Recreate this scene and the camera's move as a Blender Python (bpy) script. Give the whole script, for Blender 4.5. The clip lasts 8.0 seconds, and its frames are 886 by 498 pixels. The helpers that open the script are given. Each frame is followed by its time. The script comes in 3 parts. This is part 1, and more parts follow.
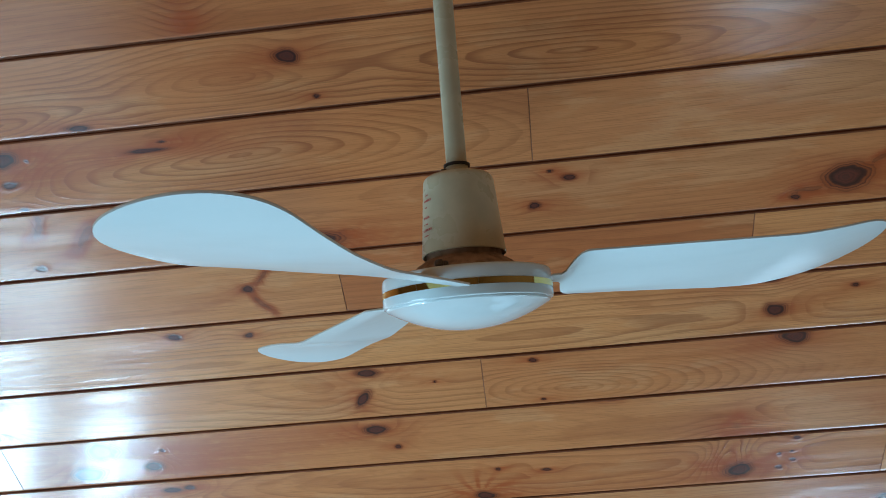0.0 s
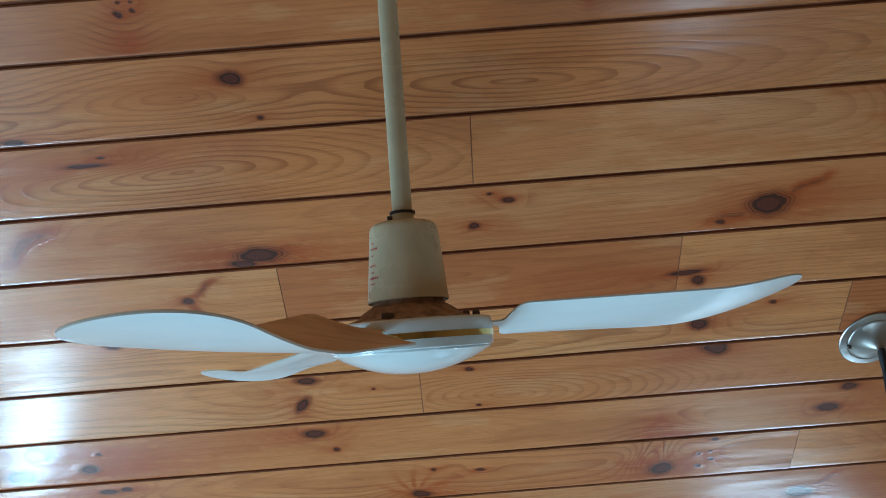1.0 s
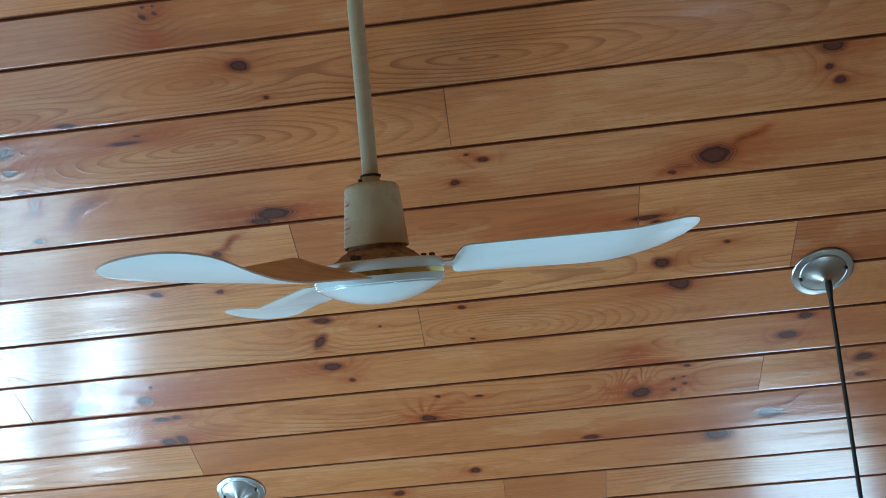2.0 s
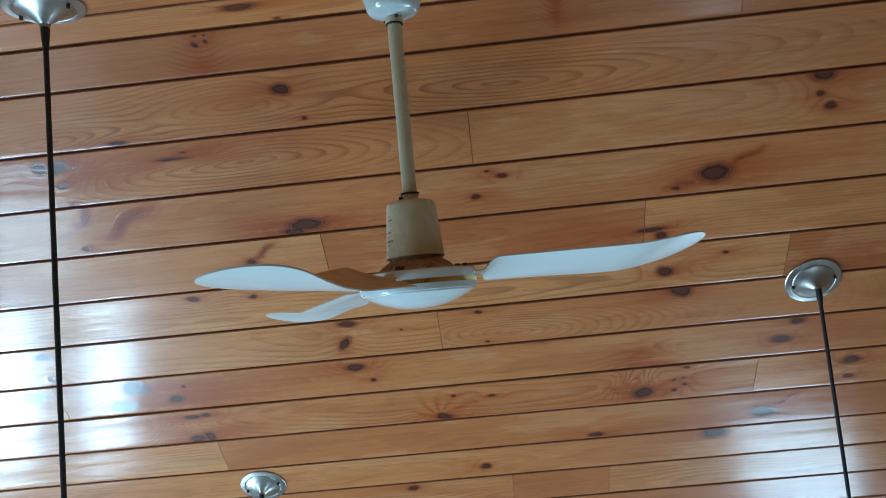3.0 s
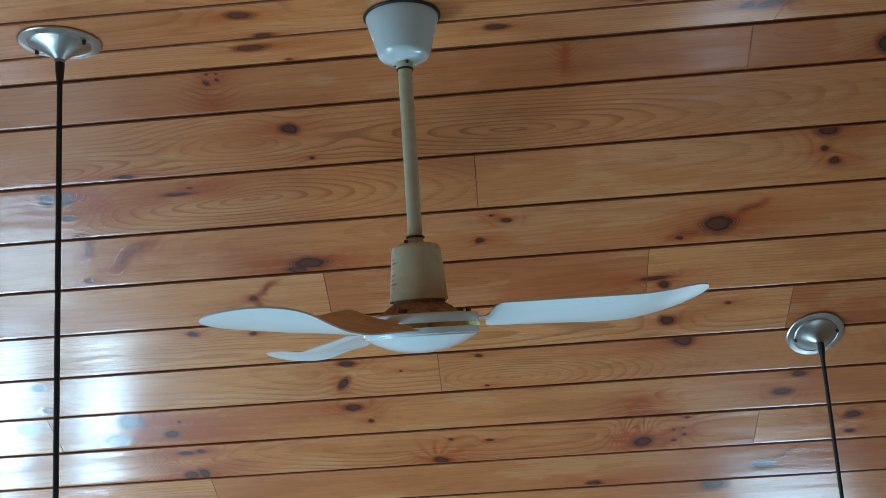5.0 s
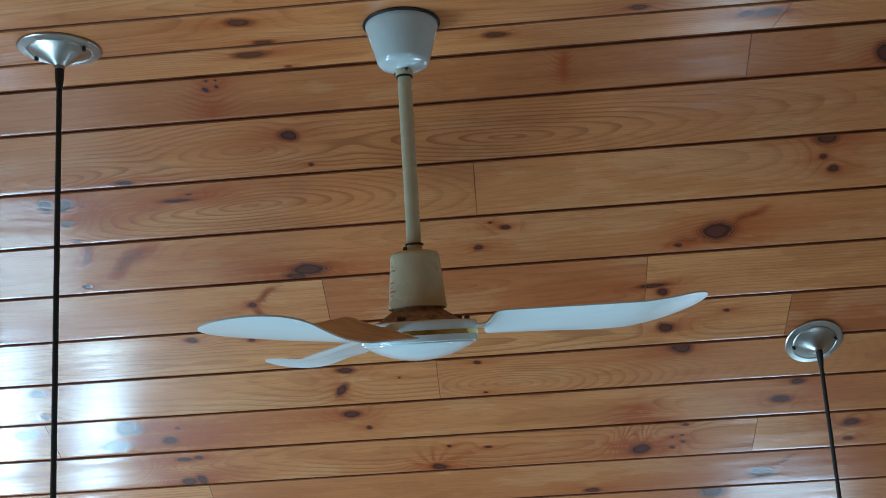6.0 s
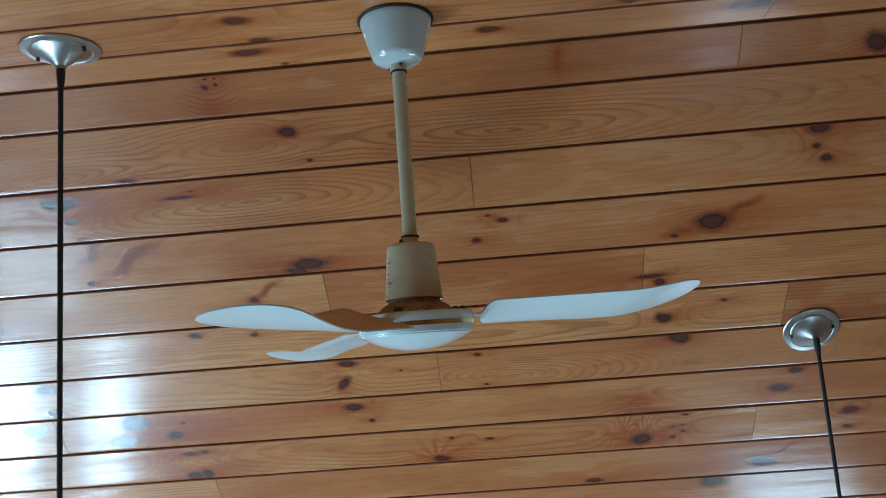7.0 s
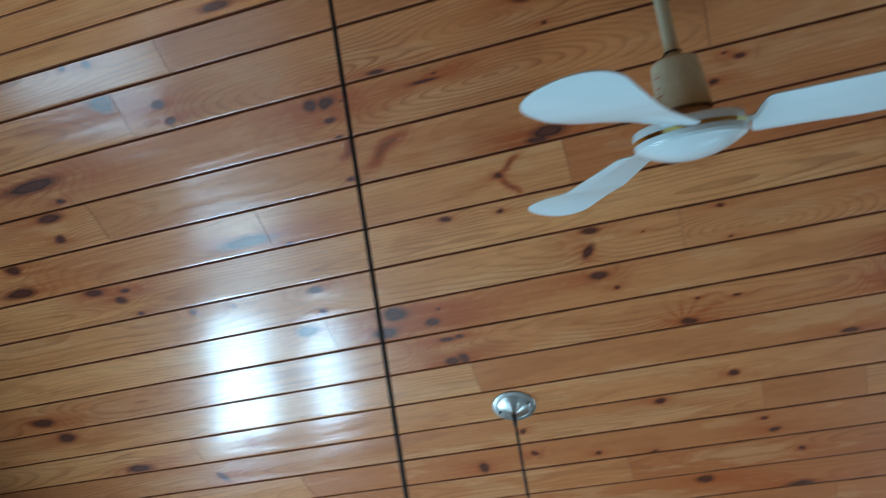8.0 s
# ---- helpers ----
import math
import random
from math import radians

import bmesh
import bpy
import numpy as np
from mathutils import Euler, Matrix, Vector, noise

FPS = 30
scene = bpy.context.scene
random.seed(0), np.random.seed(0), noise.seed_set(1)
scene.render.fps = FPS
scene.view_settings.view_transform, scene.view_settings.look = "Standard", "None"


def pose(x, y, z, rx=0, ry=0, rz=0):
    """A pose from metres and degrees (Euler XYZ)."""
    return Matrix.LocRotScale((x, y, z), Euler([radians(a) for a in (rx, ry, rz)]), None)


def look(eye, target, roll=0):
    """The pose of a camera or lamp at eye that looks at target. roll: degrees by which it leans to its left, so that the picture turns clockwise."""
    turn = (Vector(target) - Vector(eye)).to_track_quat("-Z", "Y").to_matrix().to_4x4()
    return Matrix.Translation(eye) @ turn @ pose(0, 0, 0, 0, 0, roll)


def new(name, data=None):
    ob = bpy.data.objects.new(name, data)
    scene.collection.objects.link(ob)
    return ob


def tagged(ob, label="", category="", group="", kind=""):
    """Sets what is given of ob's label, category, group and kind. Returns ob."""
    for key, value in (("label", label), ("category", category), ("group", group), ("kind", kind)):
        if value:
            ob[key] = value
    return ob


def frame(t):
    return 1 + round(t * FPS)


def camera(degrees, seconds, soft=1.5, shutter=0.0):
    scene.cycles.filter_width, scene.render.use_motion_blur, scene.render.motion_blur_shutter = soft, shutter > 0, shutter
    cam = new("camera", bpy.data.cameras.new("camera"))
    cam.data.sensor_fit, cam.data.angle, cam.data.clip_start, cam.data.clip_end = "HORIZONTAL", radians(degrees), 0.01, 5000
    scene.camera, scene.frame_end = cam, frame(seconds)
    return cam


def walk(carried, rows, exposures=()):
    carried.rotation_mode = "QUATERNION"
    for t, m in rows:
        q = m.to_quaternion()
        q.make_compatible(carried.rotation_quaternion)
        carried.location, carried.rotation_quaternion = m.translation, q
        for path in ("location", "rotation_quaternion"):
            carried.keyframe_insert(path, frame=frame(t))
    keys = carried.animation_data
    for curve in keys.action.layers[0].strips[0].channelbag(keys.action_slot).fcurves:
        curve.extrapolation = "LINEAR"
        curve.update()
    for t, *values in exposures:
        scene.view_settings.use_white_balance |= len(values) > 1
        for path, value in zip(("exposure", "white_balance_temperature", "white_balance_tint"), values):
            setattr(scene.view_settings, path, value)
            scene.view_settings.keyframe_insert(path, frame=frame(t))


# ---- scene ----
# Great room with a pine-boarded ceiling: a level strip at 5.0 m and a 45-degree slope that falls away from it.
cam = camera(56.3, 8.0, soft=0.75, shutter=0.3)
ROWS = [
    (0.0, 0.049, -1.044, 4.336, 102.26, 4.42, 5.19),
    (0.5, 0.052, -1.035, 4.369, 100.66, 3.69, 2.50),
    (1.0, 0.046, -1.094, 4.423, 99.34, 4.46, 0.51),
    (1.5, 0.138, -1.208, 4.398, 98.02, 4.59, 2.14),
    (1.7, 0.177, -1.253, 4.379, 96.82, 5.49, 4.33),
    (2.8, 0.128, -1.446, 4.373, 96.22, 5.94, 3.53),
    (3.0, 0.116, -1.456, 4.377, 96.69, 5.41, 3.52),
    (3.5, 0.111, -1.458, 4.381, 97.87, 4.15, 3.44),
    (4.0, 0.111, -1.454, 4.386, 98.56, 3.89, 3.36),
    (4.5, 0.110, -1.457, 4.387, 98.96, 3.83, 3.34),
    (6.0, 0.110, -1.460, 4.391, 99.64, 3.62, 3.17),
    (6.5, 0.120, -1.458, 4.393, 99.42, 3.84, 3.08),
    (7.0, 0.129, -1.479, 4.376, 99.54, 4.22, 3.77),
    (7.5, 0.091, -1.558, 4.263, 99.79, 6.30, 9.13),
    (8.0, -0.084, -1.557, 4.162, 98.50, 9.39, 15.70),
]
walk(cam, [(t, pose(x, y, z, rx, ry, rz)) for t, x, y, z, rx, ry, rz in ROWS], exposures=[(0.0, -0.34), (1.5, -0.30), (3.0, -0.39), (7.0, -0.48), (7.5, -0.52), (8.0, -0.66)])

TOP = 5.0                      # height of the level ceiling
SLOPE = radians(45.3)
PITCH = 0.133                  # visible width of one ceiling board
FIRST = 0.0915                 # the ripped board along the fold
WEST, EAST, SOUTH, NORTH = -2.62, 1.80, -4.2, 2.6

# ---- light ----
W_GLARE, W_SIDE, W_EAST, W_SOUTH, W_NORTH, W_GABLE = 100.0, 16.0, 15.0, 3.0, 4.0, 54.0     # watts of the window openings; SIDE, SOUTH and GABLE are added fill
# Added fill from a west window beside the glare pair.
W_NEAR = 40.0
world = bpy.data.worlds.new("sky")
scene.world = world
world.use_nodes = True
sky = world.node_tree.nodes.new("ShaderNodeTexSky")
sky.sky_type, sky.sun_disc = "NISHITA", False
sky.sun_elevation, sky.sun_rotation = radians(48), radians(150)
world.node_tree.nodes["Background"].inputs[1].default_value = 0.12
world.node_tree.links.new(sky.outputs[0], world.node_tree.nodes["Background"].inputs[0])


def window_light(x, y, z, facing, width, height, watts, color=(0.49, 0.81, 1.06)):
    """Area lamp as the sky's light in an unseen window opening."""
    lamp = bpy.data.lights.new("window_light", "AREA")
    lamp.shape, lamp.size, lamp.size_y, lamp.energy, lamp.color = "RECTANGLE", width, height, watts, color
    ob = new("window_light", lamp)
    ob.matrix_world = look((x, y, z), (x + facing[0], y + facing[1], z + facing[2]))
    return ob


# ---- materials ----
def material(name):
    m = bpy.data.materials.new(name)
    m.use_nodes = True
    return m, m.node_tree.nodes, m.node_tree.links, m.node_tree.nodes["Principled BSDF"]


def node(nodes, kind, **values):
    n = nodes.new(kind)
    for key, value in values.items():
        n.inputs[key].default_value = value
    return n


def noise_at(nodes, links, coord, scale, stretch=(1, 1, 1), detail=4.0, rough=0.55):
    mp = nodes.new("ShaderNodeMapping")
    mp.inputs["Scale"].default_value = stretch
    links.new(coord, mp.inputs["Vector"])
    n = node(nodes, "ShaderNodeTexNoise", Scale=scale, Detail=detail, Roughness=rough)
    links.new(mp.outputs[0], n.inputs["Vector"])
    return n.outputs["Fac"]


def ramp(nodes, links, fac, stops):
    r = nodes.new("ShaderNodeValToRGB")
    r.color_ramp.elements[0].position, r.color_ramp.elements[1].position = stops[0][0], stops[-1][0]
    for _ in stops[1:-1]:
        r.color_ramp.elements.new(0.5)
    for e, (p, c) in zip(sorted(r.color_ramp.elements, key=lambda e: e.position), sorted(stops)):
        e.position, e.color = p, (*c, 1)
    links.new(fac, r.inputs["Fac"])
    return r.outputs["Color"]


def remap(nodes, links, value, a, b, c=0.0, d=1.0):
    r = nodes.new("ShaderNodeMapRange")
    r.interpolation_type = "SMOOTHSTEP"
    for i, v in enumerate((a, b, c, d)):
        r.inputs[i + 1].default_value = v
    links.new(value, r.inputs[0])
    return r.outputs[0]


def math_node(nodes, links, op, a, b=None):
    m = nodes.new("ShaderNodeMath")
    m.operation = op
    for i, v in enumerate((a, b)):
        if v is None:
            continue
        if isinstance(v, (int, float)):
            m.inputs[i].default_value = v
        else:
            links.new(v, m.inputs[i])
    return m.outputs[0]


def mix(nodes, links, fac, a, b, blend="MIX"):
    m = nodes.new("ShaderNodeMix")
    m.data_type, m.blend_type = "RGBA", blend
    for sock, v in ((m.inputs[0], fac), (m.inputs[6], a), (m.inputs[7], b)):
        if isinstance(v, (int, float)):
            sock.default_value = v
        elif isinstance(v, tuple):
            sock.default_value = (*v, 1)
        else:
            links.new(v, sock)
    return m.outputs[2]


def bump(nodes, links, height, strength, distance, normal=None):
    b = node(nodes, "ShaderNodeBump", Strength=strength, Distance=distance)
    links.new(height, b.inputs["Height"])
    if normal is not None:
        links.new(normal, b.inputs["Normal"])
    return b.outputs[0]


def attribute(nodes, name):
    a = nodes.new("ShaderNodeAttribute")
    a.attribute_name = name
    return a


def pine_material():
    """Varnished knotty pine: ring lines, fibre streaks, red halos and dark knots, board by board."""
    m, ns, ln, p = material("varnished_pine")
    along = attribute(ns, "along").outputs["Vector"]        # along the board, across it, board number
    ring = attribute(ns, "ring").outputs["Fac"]
    tone = attribute(ns, "tone").outputs["Fac"]
    knot = attribute(ns, "knot").outputs["Fac"]
    streak = noise_at(ns, ln, along, 1.0, (3.0, 90.0, 7.0), 5.0, 0.6)
    fibre = noise_at(ns, ln, along, 1.0, (14.0, 700.0, 3.0), 3.0, 0.6)
    cloud = noise_at(ns, ln, along, 1.0, (3.5, 12.0, 5.0), 3.0, 0.5)
    wob = noise_at(ns, ln, along, 1.0, (5.0, 22.0, 9.0), 3.0, 0.5)
    gnarl = noise_at(ns, ln, along, 1.0, (38.0, 55.0, 9.0), 3.0, 0.6)
    phase = math_node(ns, ln, "FRACT", math_node(ns, ln, "ADD", ring, math_node(ns, ln, "MULTIPLY", wob, 0.9)))
    late = math_node(ns, ln, "MULTIPLY", remap(ns, ln, phase, 0.45, 0.92), remap(ns, ln, phase, 1.0, 0.94))
    late = math_node(ns, ln, "MULTIPLY", late, remap(ns, ln, cloud, 0.35, 0.6, 0.35, 1.0))
    base = mix(ns, ln, tone, (0.74, 0.312, 0.112), (0.42, 0.104, 0.030))
    base = mix(ns, ln, remap(ns, ln, cloud, 0.35, 0.75, 0.0, 0.42), base, (0.50, 0.165, 0.048))
    patch = noise_at(ns, ln, along, 1.0, (2.6, 9.0, 11.0), 5.0, 0.6)
    base = mix(ns, ln, remap(ns, ln, patch, 0.53, 0.60, 0.0, 0.30), base, (0.70, 0.36, 0.16))
    base = mix(ns, ln, remap(ns, ln, patch, 0.44, 0.38, 0.0, 0.34), base, (0.36, 0.10, 0.030))
    base = mix(ns, ln, remap(ns, ln, streak, 0.42, 0.75, 0.0, 0.30), base, (0.34, 0.095, 0.028))
    late = math_node(ns, ln, "MULTIPLY", late, attribute(ns, "bold").outputs["Fac"])
    base = mix(ns, ln, late, base, (0.22, 0.052, 0.014))
    base = mix(ns, ln, remap(ns, ln, fibre, 0.48, 0.70, 0.0, 0.42), base, (0.24, 0.075, 0.022))
    kd = math_node(ns, ln, "ADD", knot, math_node(ns, ln, "MULTIPLY", math_node(ns, ln, "SUBTRACT", gnarl, 0.5), 0.45))
    halo = math_node(ns, ln, "MULTIPLY", attribute(ns, "halo").outputs["Fac"], remap(ns, ln, math_node(ns, ln, "ADD", streak, math_node(ns, ln, "MULTIPLY", gnarl, 0.5)), 0.46, 0.80, 0.32, 1.0))
    base = mix(ns, ln, halo, base, (0.37, 0.066, 0.012))
    base = mix(ns, ln, remap(ns, ln, kd, 2.1, 1.05, 0.0, 0.75), base, (0.23, 0.046, 0.010))
    base = mix(ns, ln, remap(ns, ln, kd, 1.15, 0.92, 0.0, 0.96), base, (0.036, 0.009, 0.005))
    base = mix(ns, ln, remap(ns, ln, kd, 0.86, 0.55, 0.0, 0.8), base, (0.130, 0.024, 0.012))
    year = math_node(ns, ln, "FRACT", math_node(ns, ln, "MULTIPLY", kd, 4.0))
    base = mix(ns, ln, math_node(ns, ln, "MULTIPLY", remap(ns, ln, year, 0.3, 0.9, 0.0, 0.75), remap(ns, ln, kd, 1.75, 1.15)), base, (0.070, 0.016, 0.008))
    base = mix(ns, ln, remap(ns, ln, math_node(ns, ln, "ADD", kd, math_node(ns, ln, "MULTIPLY", gnarl, 0.6)), 0.75, 0.35, 0.0, 0.7), base, (0.080, 0.022, 0.013))
    ln.new(base, p.inputs["Base Color"])
    wave = noise_at(ns, ln, along, 1.0, (2.2, 16.0, 3.0), 2.0, 0.45)
    rough_knot = math_node(ns, ln, "MULTIPLY", math_node(ns, ln, "ADD", gnarl, remap(ns, ln, kd, 0.6, 1.5, 0.0, 0.5)), remap(ns, ln, kd, 3.0, 1.3))
    n1 = bump(ns, ln, wave, 0.5, 0.004)
    n2 = bump(ns, ln, fibre, 0.10, 0.0006, n1)
    n3 = bump(ns, ln, remap(ns, ln, kd, 0.6, 1.7), 0.16, 0.0010, n2)
    n3 = bump(ns, ln, late, 0.20, 0.0009, n3)
    ln.new(n3, p.inputs["Normal"])
    ln.new(remap(ns, ln, cloud, 0.3, 0.7, 0.30, 0.42), p.inputs["Roughness"])
    p.inputs["Specular IOR Level"].default_value = 0.2
    p.inputs["Coat Weight"].default_value = 1.0
    p.inputs["Coat Roughness"].default_value = 0.165
    p.inputs["Coat IOR"].default_value = 1.42
    ln.new(bump(ns, ln, late, 0.12, 0.0009, bump(ns, ln, rough_knot, 0.24, 0.0011, n1)), p.inputs["Coat Normal"])
    return m


def plain_material(name, color, rough, metal=0.0, spread=0.12, scale=40.0, relief=0.0, coat=0.0, stretch=(1, 1, 1)):
    """A painted or metal surface with faint blotches and wear at two scales."""
    m, ns, ln, p = material(name)
    co = ns.new("ShaderNodeTexCoord").outputs["Object"]
    a = noise_at(ns, ln, co, scale, stretch, 4.0)
    b = noise_at(ns, ln, co, scale * 9, stretch, 3.0)
    dark = tuple(c * (1 - 2 * spread) for c in color)
    base = mix(ns, ln, remap(ns, ln, a, 0.35, 0.75), color, dark)
    base = mix(ns, ln, remap(ns, ln, b, 0.6, 0.85, 0.0, 0.4), base, tuple(c * (1 - 3 * spread) for c in color))
    ln.new(base, p.inputs["Base Color"])
    ln.new(remap(ns, ln, a, 0.3, 0.7, rough * 0.8, min(1.0, rough * 1.25)), p.inputs["Roughness"])
    p.inputs["Metallic"].default_value = metal
    p.inputs["Coat Weight"].default_value = coat
    p.inputs["Coat Roughness"].default_value = 0.08
    if relief:
        ln.new(bump(ns, ln, b, 0.3, relief), p.inputs["Normal"])
    return m


def dusty_blade_material():
    """White enamel whose upper side carries a brown film of dust."""
    m, ns, ln, p = material("dusty_enamel")
    co = ns.new("ShaderNodeTexCoord").outputs["Object"]
    dust = attribute(ns, "dust").outputs["Fac"]
    a = noise_at(ns, ln, co, 14.0, (1, 3, 1), 5.0)
    white = mix(ns, ln, remap(ns, ln, a, 0.4, 0.8, 0.0, 0.5), (0.62, 0.72, 0.73), (0.57, 0.67, 0.68))
    brown = mix(ns, ln, remap(ns, ln, a, 0.35, 0.7), (0.62, 0.43, 0.26), (0.46, 0.29, 0.16))
    ln.new(mix(ns, ln, dust, white, brown), p.inputs["Base Color"])
    ln.new(remap(ns, ln, dust, 0.0, 1.0, 0.19, 0.8), p.inputs["Roughness"])
    ln.new(bump(ns, ln, a, 0.15, 0.0008), p.inputs["Normal"])
    return m


PINE = pine_material()
BLADE = dusty_blade_material()
# Darker pine that paints in the shade of the board joints.
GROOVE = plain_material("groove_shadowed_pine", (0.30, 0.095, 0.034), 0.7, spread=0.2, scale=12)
ENAMEL = plain_material("white_enamel", (0.62, 0.72, 0.73), 0.11, spread=0.03, scale=18, coat=0.4)
CREAM = plain_material("aged_cream_enamel", (0.50, 0.465, 0.32), 0.30, spread=0.06, scale=25, coat=0.25)
GREY_ENAMEL = plain_material("grey_white_enamel", (0.52, 0.60, 0.595), 0.11, spread=0.04, scale=20, coat=0.5)
DUSTY = plain_material("dusty_copper_plate", (0.34, 0.21, 0.125), 0.75, spread=0.3, scale=60, relief=0.001)
GOLD = plain_material("polished_brass_band", (0.80, 0.58, 0.20), 0.10, 1.0, 0.05, 30)
BLACK = plain_material("black_rubber", (0.012, 0.012, 0.013), 0.5, spread=0.2)
CORD = plain_material("black_braided_cord", (0.010, 0.010, 0.011), 0.65, spread=0.3, scale=400, relief=0.0004)
NICKEL = plain_material("brushed_nickel", (0.45, 0.45, 0.43), 0.34, 1.0, 0.03, 25)
SCREW = plain_material("dark_screw", (0.10, 0.095, 0.09), 0.4, 1.0, 0.1)
RED_INK = plain_material("faded_red_ink", (0.50, 0.10, 0.08), 0.6, spread=0.15, scale=90)
WALL = plain_material("oiled_wall_boarding", (0.22, 0.105, 0.045), 0.6, spread=0.12, scale=6, relief=0.002, stretch=(1, 1, 9))
FLOOR = plain_material("grey_oak_floor", (0.17, 0.14, 0.11), 0.4, spread=0.15, scale=5, stretch=(1, 8, 1))
FRAME = plain_material("white_window_paint", (0.72, 0.72, 0.70), 0.4, spread=0.04)


def glass_material():
    m, ns, ln, p = material("window_glass")
    p.inputs["Transmission Weight"].default_value = 1.0
    p.inputs["Roughness"].default_value = 0.0
    p.inputs["IOR"].default_value = 1.45
    return m


GLASS = glass_material()


# ---- mesh helpers ----
def part(name, bm, mat, parent=None, label=""):
    me = bpy.data.meshes.new(name)
    bm.to_mesh(me)
    bm.free()
    me.materials.append(mat)
    ob = new(name, me)
    if parent is not None:
        ob.parent = parent
    if label:
        ob["label"] = label
    return ob


def smooth(ob, angle=35):
    me = ob.data
    me.polygons.foreach_set("use_smooth", [True] * len(me.polygons))
    me.set_sharp_from_angle(angle=radians(angle))
    return ob


def lathe(profile, steps=64, m=None):
    """A surface of revolution about z from (radius, height) pairs."""
    bm = bmesh.new()
    rings = []
    for r, z in profile:
        if r < 1e-5:
            rings.append([bm.verts.new((0, 0, z))])
        else:
            rings.append([bm.verts.new((r * math.cos(a), r * math.sin(a), z)) for a in (2 * math.pi * i / steps for i in range(steps))])
    for lo, hi in zip(rings, rings[1:]):
        for i in range(steps):
            j = (i + 1) % steps
            loop = [lo[i % len(lo)], lo[j % len(lo)], hi[j % len(hi)], hi[i % len(hi)]]
            loop = [v for k, v in enumerate(loop) if v not in loop[:k]]
            if len(loop) > 2:
                bm.faces.new(loop)
    bmesh.ops.recalc_face_normals(bm, faces=bm.faces)
    if m is not None:
        bm.transform(m)
    return bm


def arc(cx, cz, r, a0, a1, n=6):
    return [(cx + r * math.cos(radians(a0 + (a1 - a0) * i / n)), cz + r * math.sin(radians(a0 + (a1 - a0) * i / n))) for i in range(n + 1)]


def box(x0, x1, y0, y1, z0, z1, bevel=0.0, bm=None):
    bm = bm or bmesh.new()
    made = bmesh.ops.create_cube(bm, size=1.0, matrix=Matrix.Translation(((x0 + x1) / 2, (y0 + y1) / 2, (z0 + z1) / 2)) @ Matrix.Diagonal((x1 - x0, y1 - y0, z1 - z0, 1)))
    if bevel:
        bmesh.ops.bevel(bm, geom=[e for e in bm.edges if all(v in made["verts"] for v in e.verts)], offset=bevel, segments=2, affect="EDGES")
    return bm


# ---- the room's shell ----
def wall_with_openings(name, axis, place, thick, a0, a1, z0, z1, openings, mat, label):
    """A wall across x or y, pieced round its openings (a0, a1, z0, z1)."""
    bm = bmesh.new()
    cuts = sorted({a0, a1, *(o[0] for o in openings), *(o[1] for o in openings)})
    for lo, hi in zip(cuts, cuts[1:]):
        holes = sorted((o[2], o[3]) for o in openings if o[0] <= lo and o[1] >= hi)
        z = z0
        for h0, h1 in [*holes, (z1, z1)]:
            if h0 > z + 1e-6:
                if axis == "x":
                    box(place, place + thick, lo, hi, z, h0, bm=bm)
                else:
                    box(lo, hi, place, place + thick, z, h0, bm=bm)
            z = h1
    bmesh.ops.remove_doubles(bm, verts=bm.verts, dist=1e-5)
    return tagged(part(name, bm, mat), label, "wall", kind="structure")


def window(name, axis, place, a0, a1, z0, z1, label, bars=1):
    """A painted frame with a sill, a glazing bar and its panes."""
    top = tagged(new(name), label, "window", kind="structure")
    def put(a, b, c, d, deep, nm, mat, bevel=0.004):
        bm = box(place - deep, place + deep, a, b, c, d, bevel) if axis == "x" else box(a, b, place - deep, place + deep, c, d, bevel)
        return part(nm, bm, mat, top)
    w = 0.05
    put(a0, a1, z0, z0 + w, 0.035, "window_sill", FRAME)
    put(a0, a1, z1 - w, z1, 0.03, "window_frame", FRAME)
    put(a0, a0 + w, z0 + w, z1 - w, 0.03, "window_frame", FRAME)
    put(a1 - w, a1, z0 + w, z1 - w, 0.03, "window_frame", FRAME)
    edges = [a0 + w + (a1 - a0 - 2 * w) * i / (bars + 1) for i in range(bars + 2)]
    for e in edges[1:-1]:
        put(e - 0.015, e + 0.015, z0 + w, z1 - w, 0.02, "glazing_bar", FRAME)
    for e0, e1 in zip(edges, edges[1:]):
        pane = put(e0 + 0.002, e1 - 0.002, z0 + w, z1 - w, 0.003, "pane", GLASS, 0.0)
        pane.visible_shadow = False
    return top


# Stacked west pair, first east and north follow reflections; the others are added fill.
WEST_OPENINGS = [(-0.65, -0.05, 1.0, 2.3), (0.15, 1.05, 1.55, 2.3), (0.15, 1.05, 0.3, 0.95), (-2.6, -1.2, 0.6, 2.2), (-1.75, -0.65, 2.5, 3.7)]
EAST_OPENINGS = [(1.15, 2.1, 0.05, 2.2), (-2.9, -1.6, 0.6, 2.2)]
SOUTH_OPENINGS = [(-1.9, -1.1, 0.8, 2.0), (0.7, 1.5, 0.8, 2.0)]
NORTH_OPENINGS = [(0.5, 1.4, 0.9, 2.0)]
wall_with_openings("wall_west", "x", WEST - 0.15, 0.15, SOUTH, NORTH, 0, TOP + 0.1, WEST_OPENINGS, WALL, "plain brown timber-boarded gable wall")
wall_with_openings("wall_east", "x", EAST, 0.15, SOUTH, NORTH, 0, TOP + 0.1, EAST_OPENINGS, WALL, "plain brown timber-boarded gable wall")
wall_with_openings("wall_south", "y", SOUTH - 0.15, 0.15, WEST, EAST, 0, TOP + 0.1, SOUTH_OPENINGS, WALL, "plain brown timber-boarded wall with added window openings")
